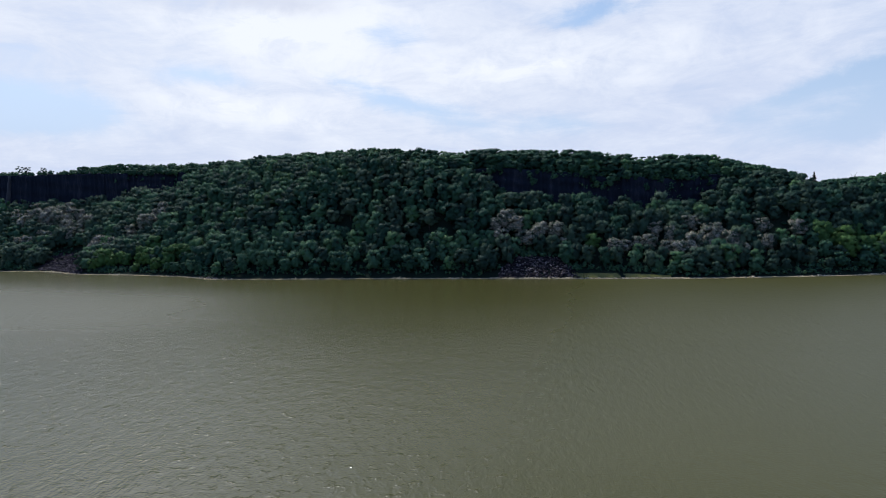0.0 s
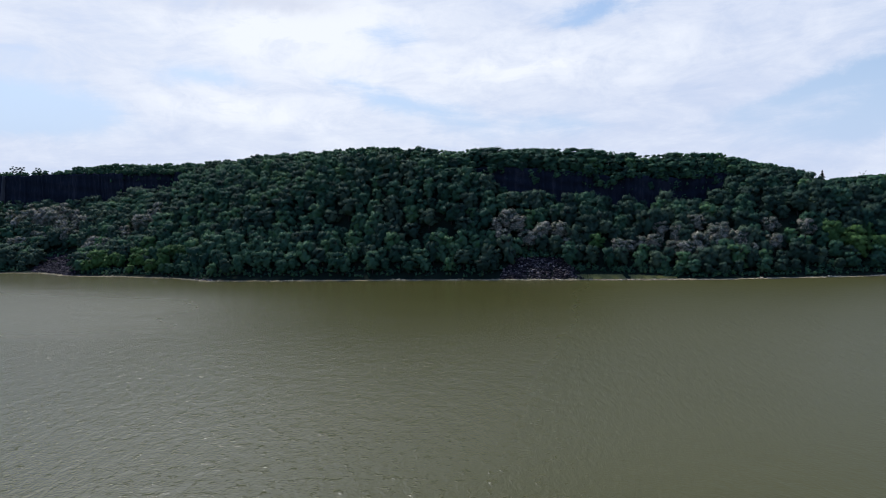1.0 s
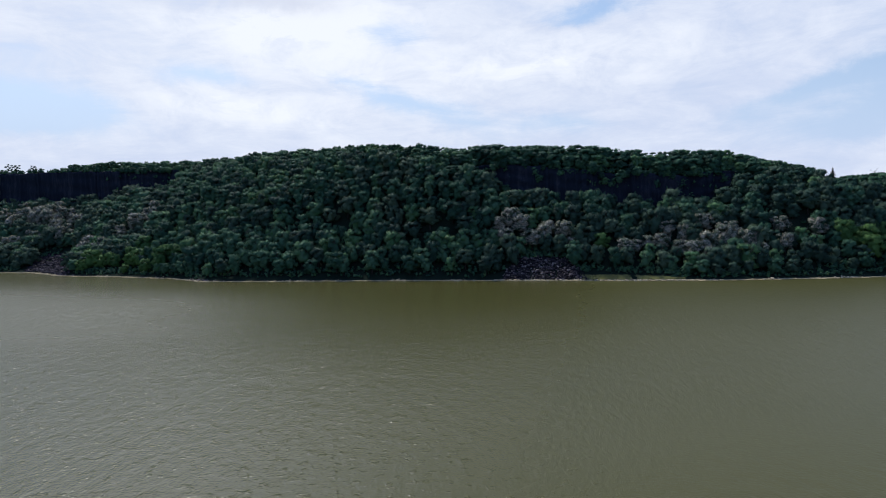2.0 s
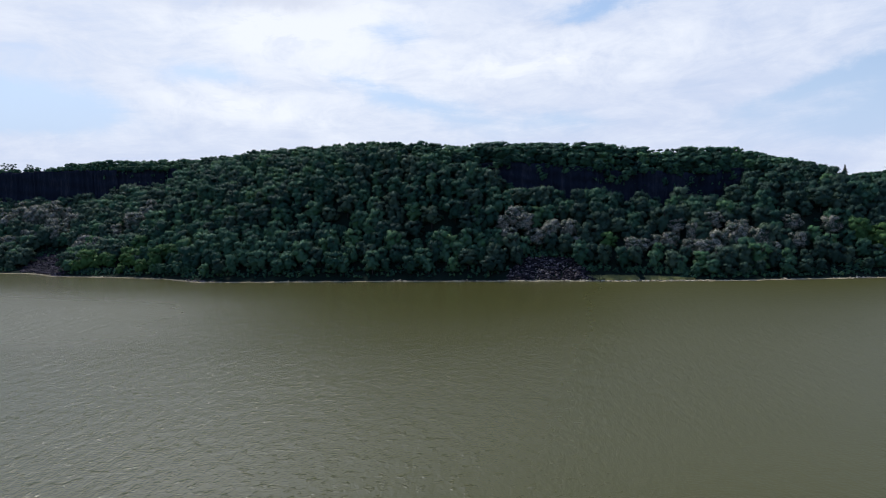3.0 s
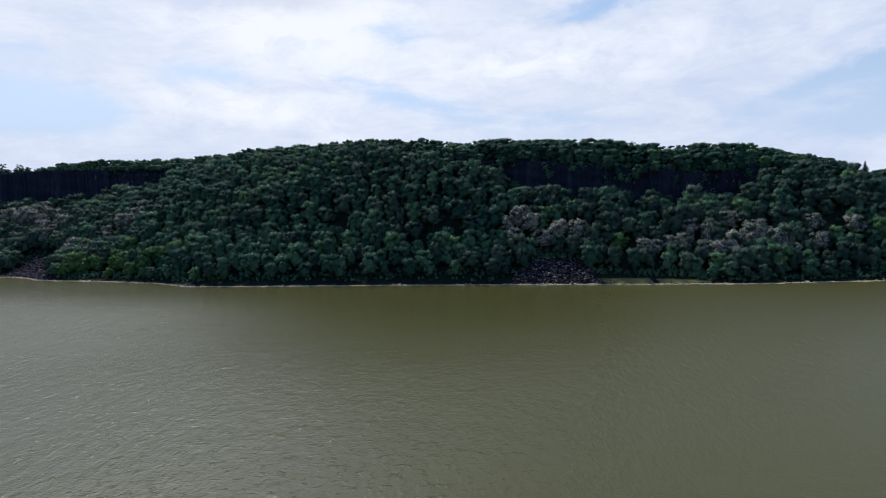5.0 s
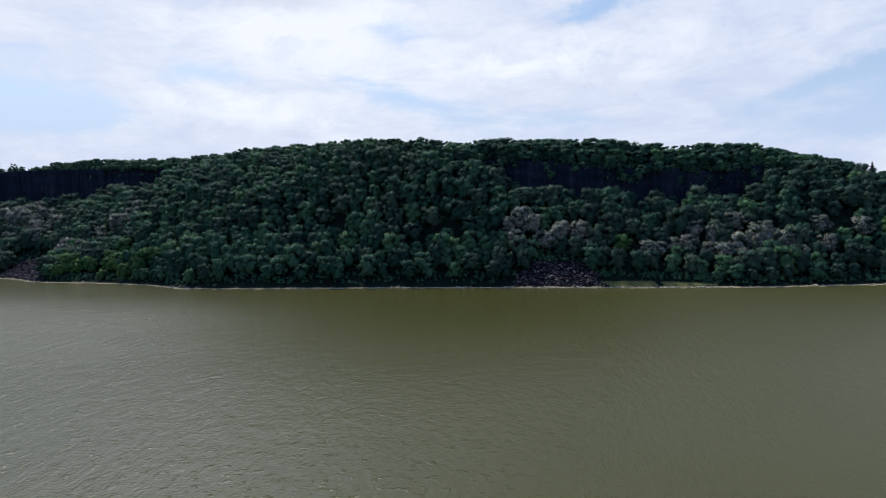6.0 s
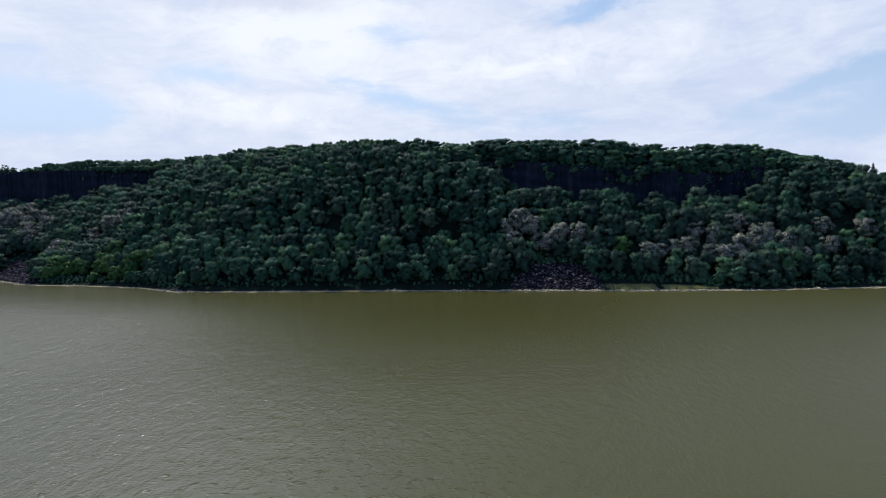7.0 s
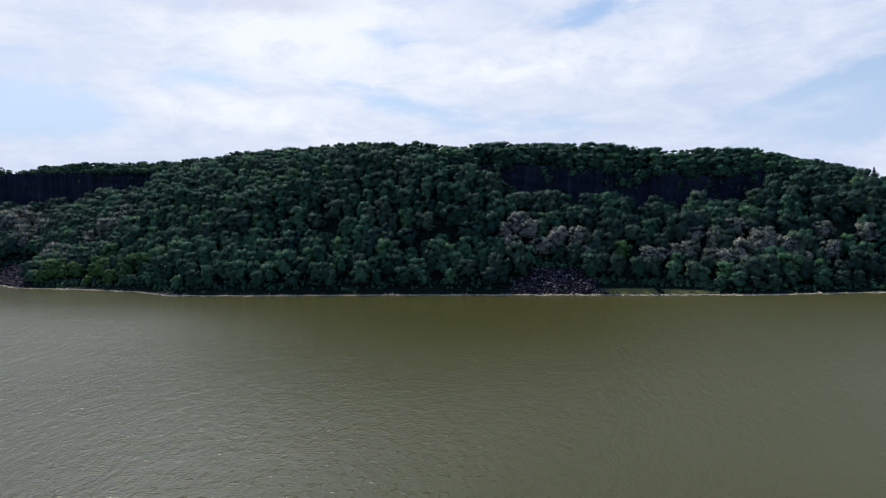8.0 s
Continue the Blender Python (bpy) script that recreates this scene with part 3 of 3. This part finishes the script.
def plant():
    """Places of all trees: x, y, radius, height, tone, kind of leaf, shape, turn, foot, crown's middle."""
    rng = np.random.default_rng(11)
    rows = []
    for spots, leaf in ((IN_BLOOM, 2), (OLIVE, 3), (SPRING_GREEN, 1)):
        for x, y, r in spots:
            rows.append((x, y, r, 5.5 + r * rng.uniform(1.5, 1.8), rng.uniform(0.45, 0.95), leaf, int(rng.integers(0, KINDS)), rng.uniform(0, 6.28), float(land(x, y)), 0.5))
    stand = np.array([(r[0], r[1], r[2]) for r in rows])
    for gx in np.arange(-740, 540, 11.0):
        for n, up in enumerate(np.arange(7.5, 420, 10.6)):
            x = gx + rng.uniform(-3.2, 3.2) + (n % 2) * 5.5
            sh, rm = along(SHORE, x), along(RIM, x)
            y = sh + up + rng.uniform(-3.6, 3.6)
            size, tone, pick, shape, turn = rng.uniform(0, 1), rng.uniform(0, 1), rng.uniform(0, 1), int(rng.integers(0, KINDS)), rng.uniform(0, 6.28)
            if y > rm + 36 or open_ground(x, y) or (np.hypot(stand[:, 0] - x, stand[:, 1] - y) < stand[:, 2] * 0.88).any():
                continue
            r, base = 5.4 + 3.9 * size ** 1.4, 0.42
            h = 6.0 + r * rng.uniform(1.45, 2.15)
            if along(STEP, x) > 12 and rm - 22 < y < rm - 6:
                r, h = r * 0.85, min(h, 5.5 + 4.0 * tone + 11.0 * (0.5 + 0.5 * math.sin(x * 0.21 + 2.0 * math.sin(x * 0.083))) ** 2)
            if y < sh + 14:
                # the foremost row: high crowns over black shade where the bank is steep, low ones elsewhere
                high = float(np.interp(x, (-235, -200, 30, 46), (0, 1, 1, 0)))
                r, h, base = r * (0.75 + 0.15 * high), h * (0.66 + 0.2 * high), 0.45
            if rm - 28 < y and along(STEP, x) < 8:
                h = min(h, 12.5 + 2.5 * tone)
            if y > rm - 6:
                low = float(np.interp(x, (-520, -480, -340, -240, 0, 40, 190, 260, 340), (0.6, 0.95, 1.0, 1.0, 0.95, 1.26, 1.24, 1.1, 0.85)))
                r, h = max(r, 5.4) * low * 1.05, 13.0 * low * rng.uniform(0.84, 1.1) * (1.0 + 0.09 * math.sin(x * 0.13 + 3.0 * math.sin(x * 0.037)))
                h = min(h, 15.5)
            bloom, fresh = inside(BLOOM, x, y), inside(SPRINGY, x, y)
            leaf = 2 if pick < bloom * (0.5 if x > -250 else 2.1) else 1 if pick < fresh * 2.0 else 0
            if leaf == 0 and y < rm - 12 and pick > float(np.interp(x, (-340, -290, 20, 60), (0.35, 0.8, 0.85, 0.42))):
                leaf = 3
            tone = tone * float(np.interp(x, (-330, -290, 20, 70), (0.6, 1.0, 1.0, 0.62))) + (0.4 if x < -330 else 0.0)
            rows.append((x, y, r, h, tone, leaf, shape, turn, float(land(x, y)), base))
    for x in (*np.arange(16, 290, 5.4), *np.arange(-420, -288, 6.5)):
        # trees rooted in the face just under the rim, hanging over the cliff
        x = float(x + rng.uniform(-2, 2))
        rm = float(along(RIM, x))
        r = rng.uniform(2.8, 5.2)
        z = float(land(x, rm + 4.5)) - rng.uniform(0.5, 4.5) - 1.0 - 12.0 * max(0.0, math.sin(x * 0.17 + 1.5 * math.sin(x * 0.06))) ** 3 * (x > 0)
        rows.append((x, rm - rng.uniform(1.0, 3.0), r, r * rng.uniform(1.8, 2.5), rng.uniform(0, 1), 0, int(rng.integers(0, KINDS)), rng.uniform(0, 6.28), z, 0.46))
    # younger trees that fill the gaps on the steep middle of the slope
    for x in np.arange(-200.0, 40.0, 3.0):
        for y in np.arange(along(SHORE, x) + 16, along(RIM, x) - 14, 3.0):
            near = np.array([(q[0], q[1], q[2]) for q in rows if abs(q[0] - x) < 30])
            if open_ground(x, y) or (np.hypot(near[:, 0] - x, (near[:, 1] - y) * 1.3) < near[:, 2] + 2.2).any():
                continue
            r = rng.uniform(5.2, 6.6)
            rows.append((x, y, r, 5.0 + r * rng.uniform(1.4, 1.8), rng.uniform(0.1, 0.7), 0, int(rng.integers(0, KINDS)), rng.uniform(0, 6.28), float(land(x, y)), 0.42))
    return rows


TREES = plant()


def turned(d, turn, sx, sz):
    """Bulge directions of a crown after it is stretched and turned."""
    c, s = math.cos(turn), math.sin(turn)
    return unit(np.stack([(d[:, 0] * c - d[:, 1] * s) / sx, (d[:, 0] * s + d[:, 1] * c) / sx, d[:, 2] / sz], -1))


def placed(shape, x, y, z, sx, sz, turn):
    v = shape[0]
    c, s = math.cos(turn), math.sin(turn)
    return np.stack([(v[:, 0] * c - v[:, 1] * s) * sx + x, (v[:, 0] * s + v[:, 1] * c) * sx + y, v[:, 2] * sz + z], -1)


LEAVES = [LEAF, LEAF_BRIGHT, LEAF_PALE, LEAF_GREY]
TREE_LABELS = ["dark green broadleaf tree with a full summer crown by the shore", "fresh yellow-green broadleaf tree with a rounded crown",
               "pale grey-green broadleaf tree in fading bloom", "dull olive-grey broadleaf tree with a rounded crown"]


def build_single_trees(rows):
    crowns = {(k, s): mesh_of("crown", *CROWNS[k][:2], [LEAVES[s]], puff=CROWNS[k][2]) for k in range(KINDS) for s in range(4)}
    trunks = [mesh_of("trunk", *t, [BARK]) for t in TRUNKS]
    for x, y, r, h, tone, leaf, shape, turn, z, base in rows:
        tree = new("tree")
        tree.location = (x, y, z)
        tree.rotation_euler.z = turn
        tagged(tree, TREE_LABELS[leaf], "tree", "trees along the shore")
        t = part("trunk", trunks[shape % 3], tree)
        t.scale = (h, h, h)
        c = part("crown", crowns[shape, leaf], tree)
        c.scale = (r * 1.06, r * 1.06, h * (0.98 - base))
        c.location.z = h * base


def build_woods(rows):
    """The rest of the wood, joined."""
    verts, faces, slots, tints, puffs, n = [], [], [], [], [], 0
    for x, y, r, h, tone, leaf, shape, turn, z, base in rows:
        behind = y > along(RIM, x) + 26 or not -520 < x < 420
        crown, sx, sz = (THIN[shape % 4] if behind else CROWNS[shape]), r * 1.06, h * (0.98 - base)
        v, f = TRUNKS[shape % 3]
        if behind or y < along(RIM, x) - 12:
            v, f = tube([(0, 0, -0.06), (0, 0.02, 0.3), (0.02, 0, 0.7)], (0.03, 0.022, 0.008), 4)
        for points, tris, out, slot in ((placed(crown, x, y, z + h * base, sx, sz, turn), crown[1], turned(crown[2], turn, sx, sz), leaf),
                                        (placed((v, f), x, y, z, h, h, turn), f, np.zeros((len(v), 3)), 4)):
            verts.append(points)
            faces.append(tris + n)
            slots.append(np.full(len(tris), slot))
            tints.append(np.full(len(points), tone))
            puffs.append(out)
            n += len(points)
    me = mesh_of("woodland", np.concatenate(verts), np.concatenate(faces), [*LEAVES, BARK], np.concatenate(slots), np.concatenate(tints), np.concatenate(puffs))
    tagged(new("woodland", me), "dense dark green deciduous forest covering the bluff", "forest", kind="stuff")


def build_thicket(name, label, spots, shapes, seed):
    """Bushes, each x, y, foot, radius, height, joined."""
    rng = np.random.default_rng(seed)
    pieces, puffs = [], []
    for x, y, z, r, h in spots:
        k, turn = shapes[int(rng.integers(0, len(shapes)))], rng.uniform(0, 6)
        pieces.append((placed(k, x, y, z, r, h, turn), k[1]))
        puffs.append(turned(k[2], turn, r, h))
    v, f = joined(pieces)
    tint = np.repeat(rng.uniform(0, 1, len(pieces)), [len(p[0]) for p in pieces])
    tagged(new(name, mesh_of(name, v, f, [LEAF], tint=tint, puff=np.concatenate(puffs))), label, "shrubs", kind="stuff")


def build_shrubs():
    """Low bushes that close the edge of the wood along the beach."""
    rng = np.random.default_rng(31)
    pieces, spots = [], []
    for x in np.arange(-640, 420, 0.9):
        x += rng.uniform(-1, 1)
        up = rng.uniform(3.4, 15.0)
        if (42 < x < 110) or (-450 < x < -360) or (104 < x < 170) or (-195 < x < 42 and rng.uniform(0, 1) < 0.5):
            continue
        y = along(SHORE, x) + up
        spots.append((x, y, rng.uniform(0.9, 1.8) * (0.75 + up * 0.09)))
    for _ in range(230):
        x = rng.uniform(44, 116)
        spots.append((x, along(SHORE, x) + 25 + rng.uniform(0, 22), rng.uniform(1.2, 3.2)))
    for _ in range(90):
        x = rng.uniform(104, 182)
        spots.append((x, along(SHORE, x) + rng.uniform(11, 16), rng.uniform(1.0, 2.4)))
    for _ in range(40):
        x = rng.uniform(-470, -390)
        spots.append((x, along(SHORE, x) + rng.uniform(34, 62), rng.uniform(1.2, 3.0)))
    for _ in range(560):
        x = rng.uniform(-300, 345)
        spots.append((x, along(RIM, x) + rng.uniform(4, 24), rng.uniform(2.4, 4.6)))
    for x in np.arange(8, 292, 1.7):
        # thick brush on the very edge
        spots.append((x, along(RIM, x) + rng.uniform(0.5, 7), rng.uniform(2.6, 4.2)))
    for x in np.arange(-300, 345, 3.2):
        # the wood goes on behind the rim
        spots.append((x, along(RIM, x) + rng.uniform(24, 36), rng.uniform(5.0, 7.0)))
    while len(spots) < 2650:
        # undergrowth in the gaps between the trees
        x, t = rng.uniform(-640, 460), rng.uniform(0.08, 0.95)
        y = along(SHORE, x) * (1 - t) + along(RIM, x) * t
        if not open_ground(x, y):
            spots.append((x, y, rng.uniform(1.8, 3.4)))
    rows = [(x, y, float(land(x, y)) + r * 0.6, r, r * rng.uniform(0.8, 1.2)) for x, y, r in spots]
    for x in (*rng.uniform(14, 282, 90), *rng.uniform(-440, -296, 46)):
        # tufts rooted on ledges of the two cliffs
        rim = float(along(RIM, x))
        foot, crest = float(land(x, rim - 4)), float(land(x, rim + 4))
        r = rng.uniform(0.8, 2.2)
        rows.append((x, rim - rng.uniform(2.0, 5.5) * min(1.0, float(along(STEP, x)) / 10), foot + (crest - foot) * rng.uniform(0, 1) ** 1.3, r, r * rng.uniform(0.9, 1.8)))
    build_thicket("shore_shrubs", "low dark green bushes under the trees and along the beach", rows, SCRUB, 32)


build_shrubs()


def build_rim_bushes():
    """Scrub along the bare edge of the west cliff, with a gap of naked rock."""
    rng = np.random.default_rng(37)
    rows = []
    for x in np.arange(-740, -270, 1.9):
        x += rng.uniform(-0.8, 0.8)
        if -556 < x < -514:
            continue
        y = along(RIM, x) + rng.uniform(-0.5, 8)
        r = rng.uniform(0.9, 2.0) * (1.0 + 0.7 * math.sin(x * 0.19 + 2.0 * math.sin(x * 0.07)) ** 2) * float(np.interp(x, (-515, -513, -494, -490, -300), (1.0, 1.7, 1.7, 1.1, 1.3)))
        rows.append((x, y, float(land(x, along(RIM, x) + 4.5)) + r * 0.55, r, r * rng.uniform(0.9, 1.5)))
    build_thicket("rim_scrub", "dark green scrub along the edge of the cliff", rows, THIN, 38)


def build_conifer(x, y, h):
    """A narrow spruce with drooping tiers."""
    rng = np.random.default_rng(41)
    tree = new("conifer")
    tree.location = (x, y, float(land(x, y)))
    tagged(tree, "dark narrow spruce standing above the treeline", "tree")
    part("trunk", mesh_of("trunk", *tube([(0, 0, -0.5), (0, 0, h * 0.5), (0.1, 0, h)], (0.28, 0.18, 0.03), 6), [BARK]), tree)
    pieces = []
    for k in range(34):
        level = h * (0.1 + 0.89 * k / 34)
        reach = ((1 - k / 34) ** 0.75 * h * 0.23 + 0.3) * rng.uniform(0.6, 1.2)
        for a in np.arange(0, 6.28, 0.6) + k:
            e, z = reach * rng.uniform(0.55, 1.2), level + rng.uniform(-0.4, 0.4)
            c, s = math.cos(a), math.sin(a)
            tip, wide = np.array((c * e, s * e, z - e * 0.3)), np.array((-s, c, 0)) * e * 0.3
            mid = np.array((c * e * 0.6, s * e * 0.6, z - e * 0.1))
            v = np.array([(0, 0, z + 0.25), mid + wide, tip, mid - wide, mid - (0, 0, e * 0.22)])
            pieces.append((v, np.array([(0, 1, 2), (0, 2, 3), (0, 4, 1), (0, 3, 4), (1, 4, 2), (2, 4, 3)])))
    part("crown", mesh_of("crown", *joined(pieces), [NEEDLE]), tree)


def build_open_tree(x, y, h, leaves, label, seed):
    """A thin tree whose limbs show, with some tufts of leaf or none."""
    rng = np.random.default_rng(seed)
    tree = new("bare_tree" if leaves == 0 else "young_tree")
    tree.location = (x, y, float(land(x, y)))
    tagged(tree, label, "tree")
    part("trunk", mesh_of("trunk", *tube([(0, 0, -0.4), (0.1, 0, h * 0.4), (0, 0.1, h * 0.75), (0.2, 0, h)], (0.2, 0.15, 0.09, 0.03), 6), [BARK]), tree)
    limbs, tufts, puffs = [], [], []
    for k in range(11):
        a, z = k * 2.4, h * (0.3 + 0.055 * k)
        e = h * rng.uniform(0.18, 0.36)
        end = np.array((math.cos(a) * e, math.sin(a) * e, z + e * rng.uniform(0.5, 1.0)))
        limbs.append(tube([(0, 0, z), (end[0] * 0.5, end[1] * 0.5, z + (end[2] - z) * 0.35), end], (0.09, 0.06, 0.025), 4))
        for b in (-0.7, 0.6):
            q = (end + (0, 0, z)) * 0.5 * (0.9, 0.9, 1)
            limbs.append(tube([q, q + (math.cos(a + b) * e * 0.4, math.sin(a + b) * e * 0.4, e * 0.4)], (0.05, 0.02), 4))
        if k < leaves:
            v, f, d = THIN[k % 4]
            tufts.append((v * (0.17 * h, 0.17 * h, 0.12 * h) + end, f))
            puffs.append(d)
    part("limbs", mesh_of("limbs", *joined(limbs), [BARK]), tree)
    if tufts:
        part("crown", mesh_of("crown", *joined(tufts), [LEAF], puff=np.concatenate(puffs)), tree)


build_rim_bushes()
build_conifer(371, 610, 22.5)
build_open_tree(-568, 846, 11.0, 11, "spreading young tree on the cliff edge", 53)
build_open_tree(-580, 849, 11.0, 11, "spreading young tree on the cliff edge", 54)
build_open_tree(-541, 840, 10.0, 8, "thin young tree with sparse leaves on bare cliff rock", 51)
build_open_tree(408, 606, 13.0, 0, "leafless grey dead tree among green crowns", 52)
order = sorted(range(len(TREES)), key=lambda i: (TREES[i][1] - along(SHORE, TREES[i][0])) + (0 if -330 < TREES[i][0] < 300 else 1000))
single = set(order[:290])
build_single_trees([TREES[i] for i in sorted(single)])
build_woods([r for i, r in enumerate(TREES) if i not in single])


# ---- boulder slopes and the shore ----
def rock_shape(seed):
    """A broken block with uneven corners, tipped over; every third one is a rounder lump."""
    rng = np.random.default_rng(seed)
    if seed % 3 == 0:
        v, f = BALL
        return v * rng.uniform(0.7, 1.25, (len(v), 1)) * rng.uniform(0.75, 1.2, 3), f
    v = np.array([(x, y, z) for x in (-1, 1) for y in (-1, 1) for z in (-1, 1)], float) * (0.95, 0.7, 0.55)
    v = v * rng.uniform(0.7, 1.15, (8, 1)) + rng.uniform(-0.15, 0.15, (8, 3))
    a, b = rng.uniform(-0.7, 0.7, 2)
    tip = np.array([(1, 0, 0), (0, math.cos(a), -math.sin(a)), (0, math.sin(a), math.cos(a))]) @ np.array([(math.cos(b), 0, math.sin(b)), (0, 1, 0), (-math.sin(b), 0, math.cos(b))])
    f = [(0, 1, 3), (0, 3, 2), (4, 6, 7), (4, 7, 5), (0, 4, 5), (0, 5, 1), (2, 3, 7), (2, 7, 6), (0, 2, 6), (0, 6, 4), (1, 5, 7), (1, 7, 3)]
    return v @ tip.T, np.array(f)


ROCKS = [rock_shape(300 + k) for k in range(12)]


def build_rocks(name, label, category, spots, mat):
    """Loose rocks, each x, y, size, joined."""
    rng = np.random.default_rng(len(spots))
    pieces = []
    for x, y, s in spots:
        v, f = ROCKS[int(rng.integers(0, 12))]
        pieces.append((placed((v, f), x, y, max(float(land(x, y)), 0.0) + s * 0.25, s, s * rng.uniform(0.6, 0.9), rng.uniform(0, 6.28)), f))
    tagged(new(name, mesh_of(name, *joined(pieces), [mat])), label, category, kind="stuff")


def scatter():
    rng = np.random.default_rng(21)
    east, west, beach = [], [], []
    while len(east) < 1900:
        x, up = rng.uniform(40, 116), rng.uniform(1, 30)
        if on_scree(x, up, 2.0):
            east.append((x, along(SHORE, x) + up, 0.45 + 1.1 * rng.uniform(0, 1) ** 3))
    while len(west) < 2400:
        x, up = rng.uniform(-475, -355), rng.uniform(2, 54)
        if on_scree(x, up, 3.0):
            west.append((x, along(SHORE, x) + up, 0.5 + 1.2 * rng.uniform(0, 1) ** 3))
    for _ in range(3200):
        x = rng.uniform(-640, 420)
        beach.append((x, along(SHORE, x) + rng.normal(-1.8, 1.5), 0.2 + (0.4 + 0.3 * math.sin(x * 0.09 + 2 * math.sin(x * 0.023))) * rng.uniform(0, 1) ** 2))
    for _ in range(700):
        x = rng.uniform(40, 190)
        beach.append((x, along(SHORE, x) + rng.normal(-1.6, 1.4), 0.2 + 0.6 * rng.uniform(0, 1) ** 2))
    return east, west, beach


EAST, WEST, BEACH = scatter()
build_rocks("scree_east", "slope of broken purple-grey basalt boulders above the water", "scree", EAST, SCREE)
build_rocks("scree_west", "slope of dark broken boulders below the trees", "scree", WEST, SCREE_DARK)
build_rocks("shore_stones", "pale tan stones strewn along the waterline", "stones", BEACH, SHINGLE)


def build_boulders():
    """Single large rocks at the foot of the scree and on two low rocky points."""
    rng = np.random.default_rng(61)
    spots = [(-372 + rng.normal(0, 5), rng.uniform(-1.5, 3), rng.uniform(0.6, 1.3)) for _ in range(14)]
    spots += [(-207 + rng.normal(0, 7), rng.uniform(-2, 2), rng.uniform(0.7, 1.3)) for _ in range(12)]
    spots += [(rng.uniform(46, 108), rng.uniform(0.5, 16), rng.uniform(0.6, 1.3)) for _ in range(22)]
    shapes = []
    for k in range(5):
        bm = bmesh.new()
        bmesh.ops.create_icosphere(bm, subdivisions=2, radius=1.0)
        push = rng.uniform(0.8, 1.2, 3)
        for v in bm.verts:
            n = noise.noise(v.co * 1.3 + Vector((k * 7.0, 0, 0)))
            v.co = Vector((v.co.x * push[0], v.co.y * push[1], v.co.z * 0.75 * push[2])) * (1 + 0.8 * n)
        for normal in ((0.6, -0.5, 0.6), (-0.7, -0.3, 0.5), (0.1, 0.8, 0.5)):
            # flat broken faces
            n = Vector(normal).normalized()
            for v in bm.verts:
                over = v.co.dot(n) - 0.48
                if over > 0:
                    v.co -= n * over
        me = bpy.data.meshes.new("boulder")
        bm.to_mesh(me)
        bm.free()
        me.materials.append(BOULDER)
        shapes.append(me)
    for x, up, size in spots:
        y = float(along(SHORE, x)) + up
        rock = new("boulder", shapes[int(rng.integers(0, 5))])
        rock.location = (x, y, float(land(x, y)) + size * 0.3)
        rock.rotation_euler.z = rng.uniform(0, 6.28)
        rock.scale = (size, size, size)
        tagged(rock, "weathered grey basalt boulder resting at the waterline" if up < 3 else "large broken basalt boulder on the scree slope", "boulder", "boulders by the water")


build_boulders()


def build_marsh():
    """A strip of tall grass behind the beach."""
    rng = np.random.default_rng(5)
    pieces = []
    for _ in range(9000):
        x = rng.uniform(106, 180)
        up = rng.uniform(-1.5, 5.5) * min(1.0, (182 - x) / 25)
        if rng.uniform(0, 1) > 0.75 + 0.5 * math.sin(x * 0.16) + 0.4 * math.sin(x * 0.47):
            continue
        y = along(SHORE, x) + up + 1.5
        z, h, a = float(land(x, y)), rng.uniform(0.8, 1.7), rng.uniform(0, 3.1)
        w, lean = 0.22, rng.uniform(-0.3, 0.3, 2)
        v = np.array([(x - math.cos(a) * w, y - math.sin(a) * w, z - 0.1), (x + math.cos(a) * w, y + math.sin(a) * w, z - 0.1), (x + lean[0], y + lean[1], z + h)])
        pieces.append((v, np.array([(0, 1, 2)])))
    tagged(new("marsh_grass", mesh_of("marsh_grass", *joined(pieces), [REED])), "strip of tall yellow-green marsh grass behind the beach", "grass", kind="stuff")


build_marsh()
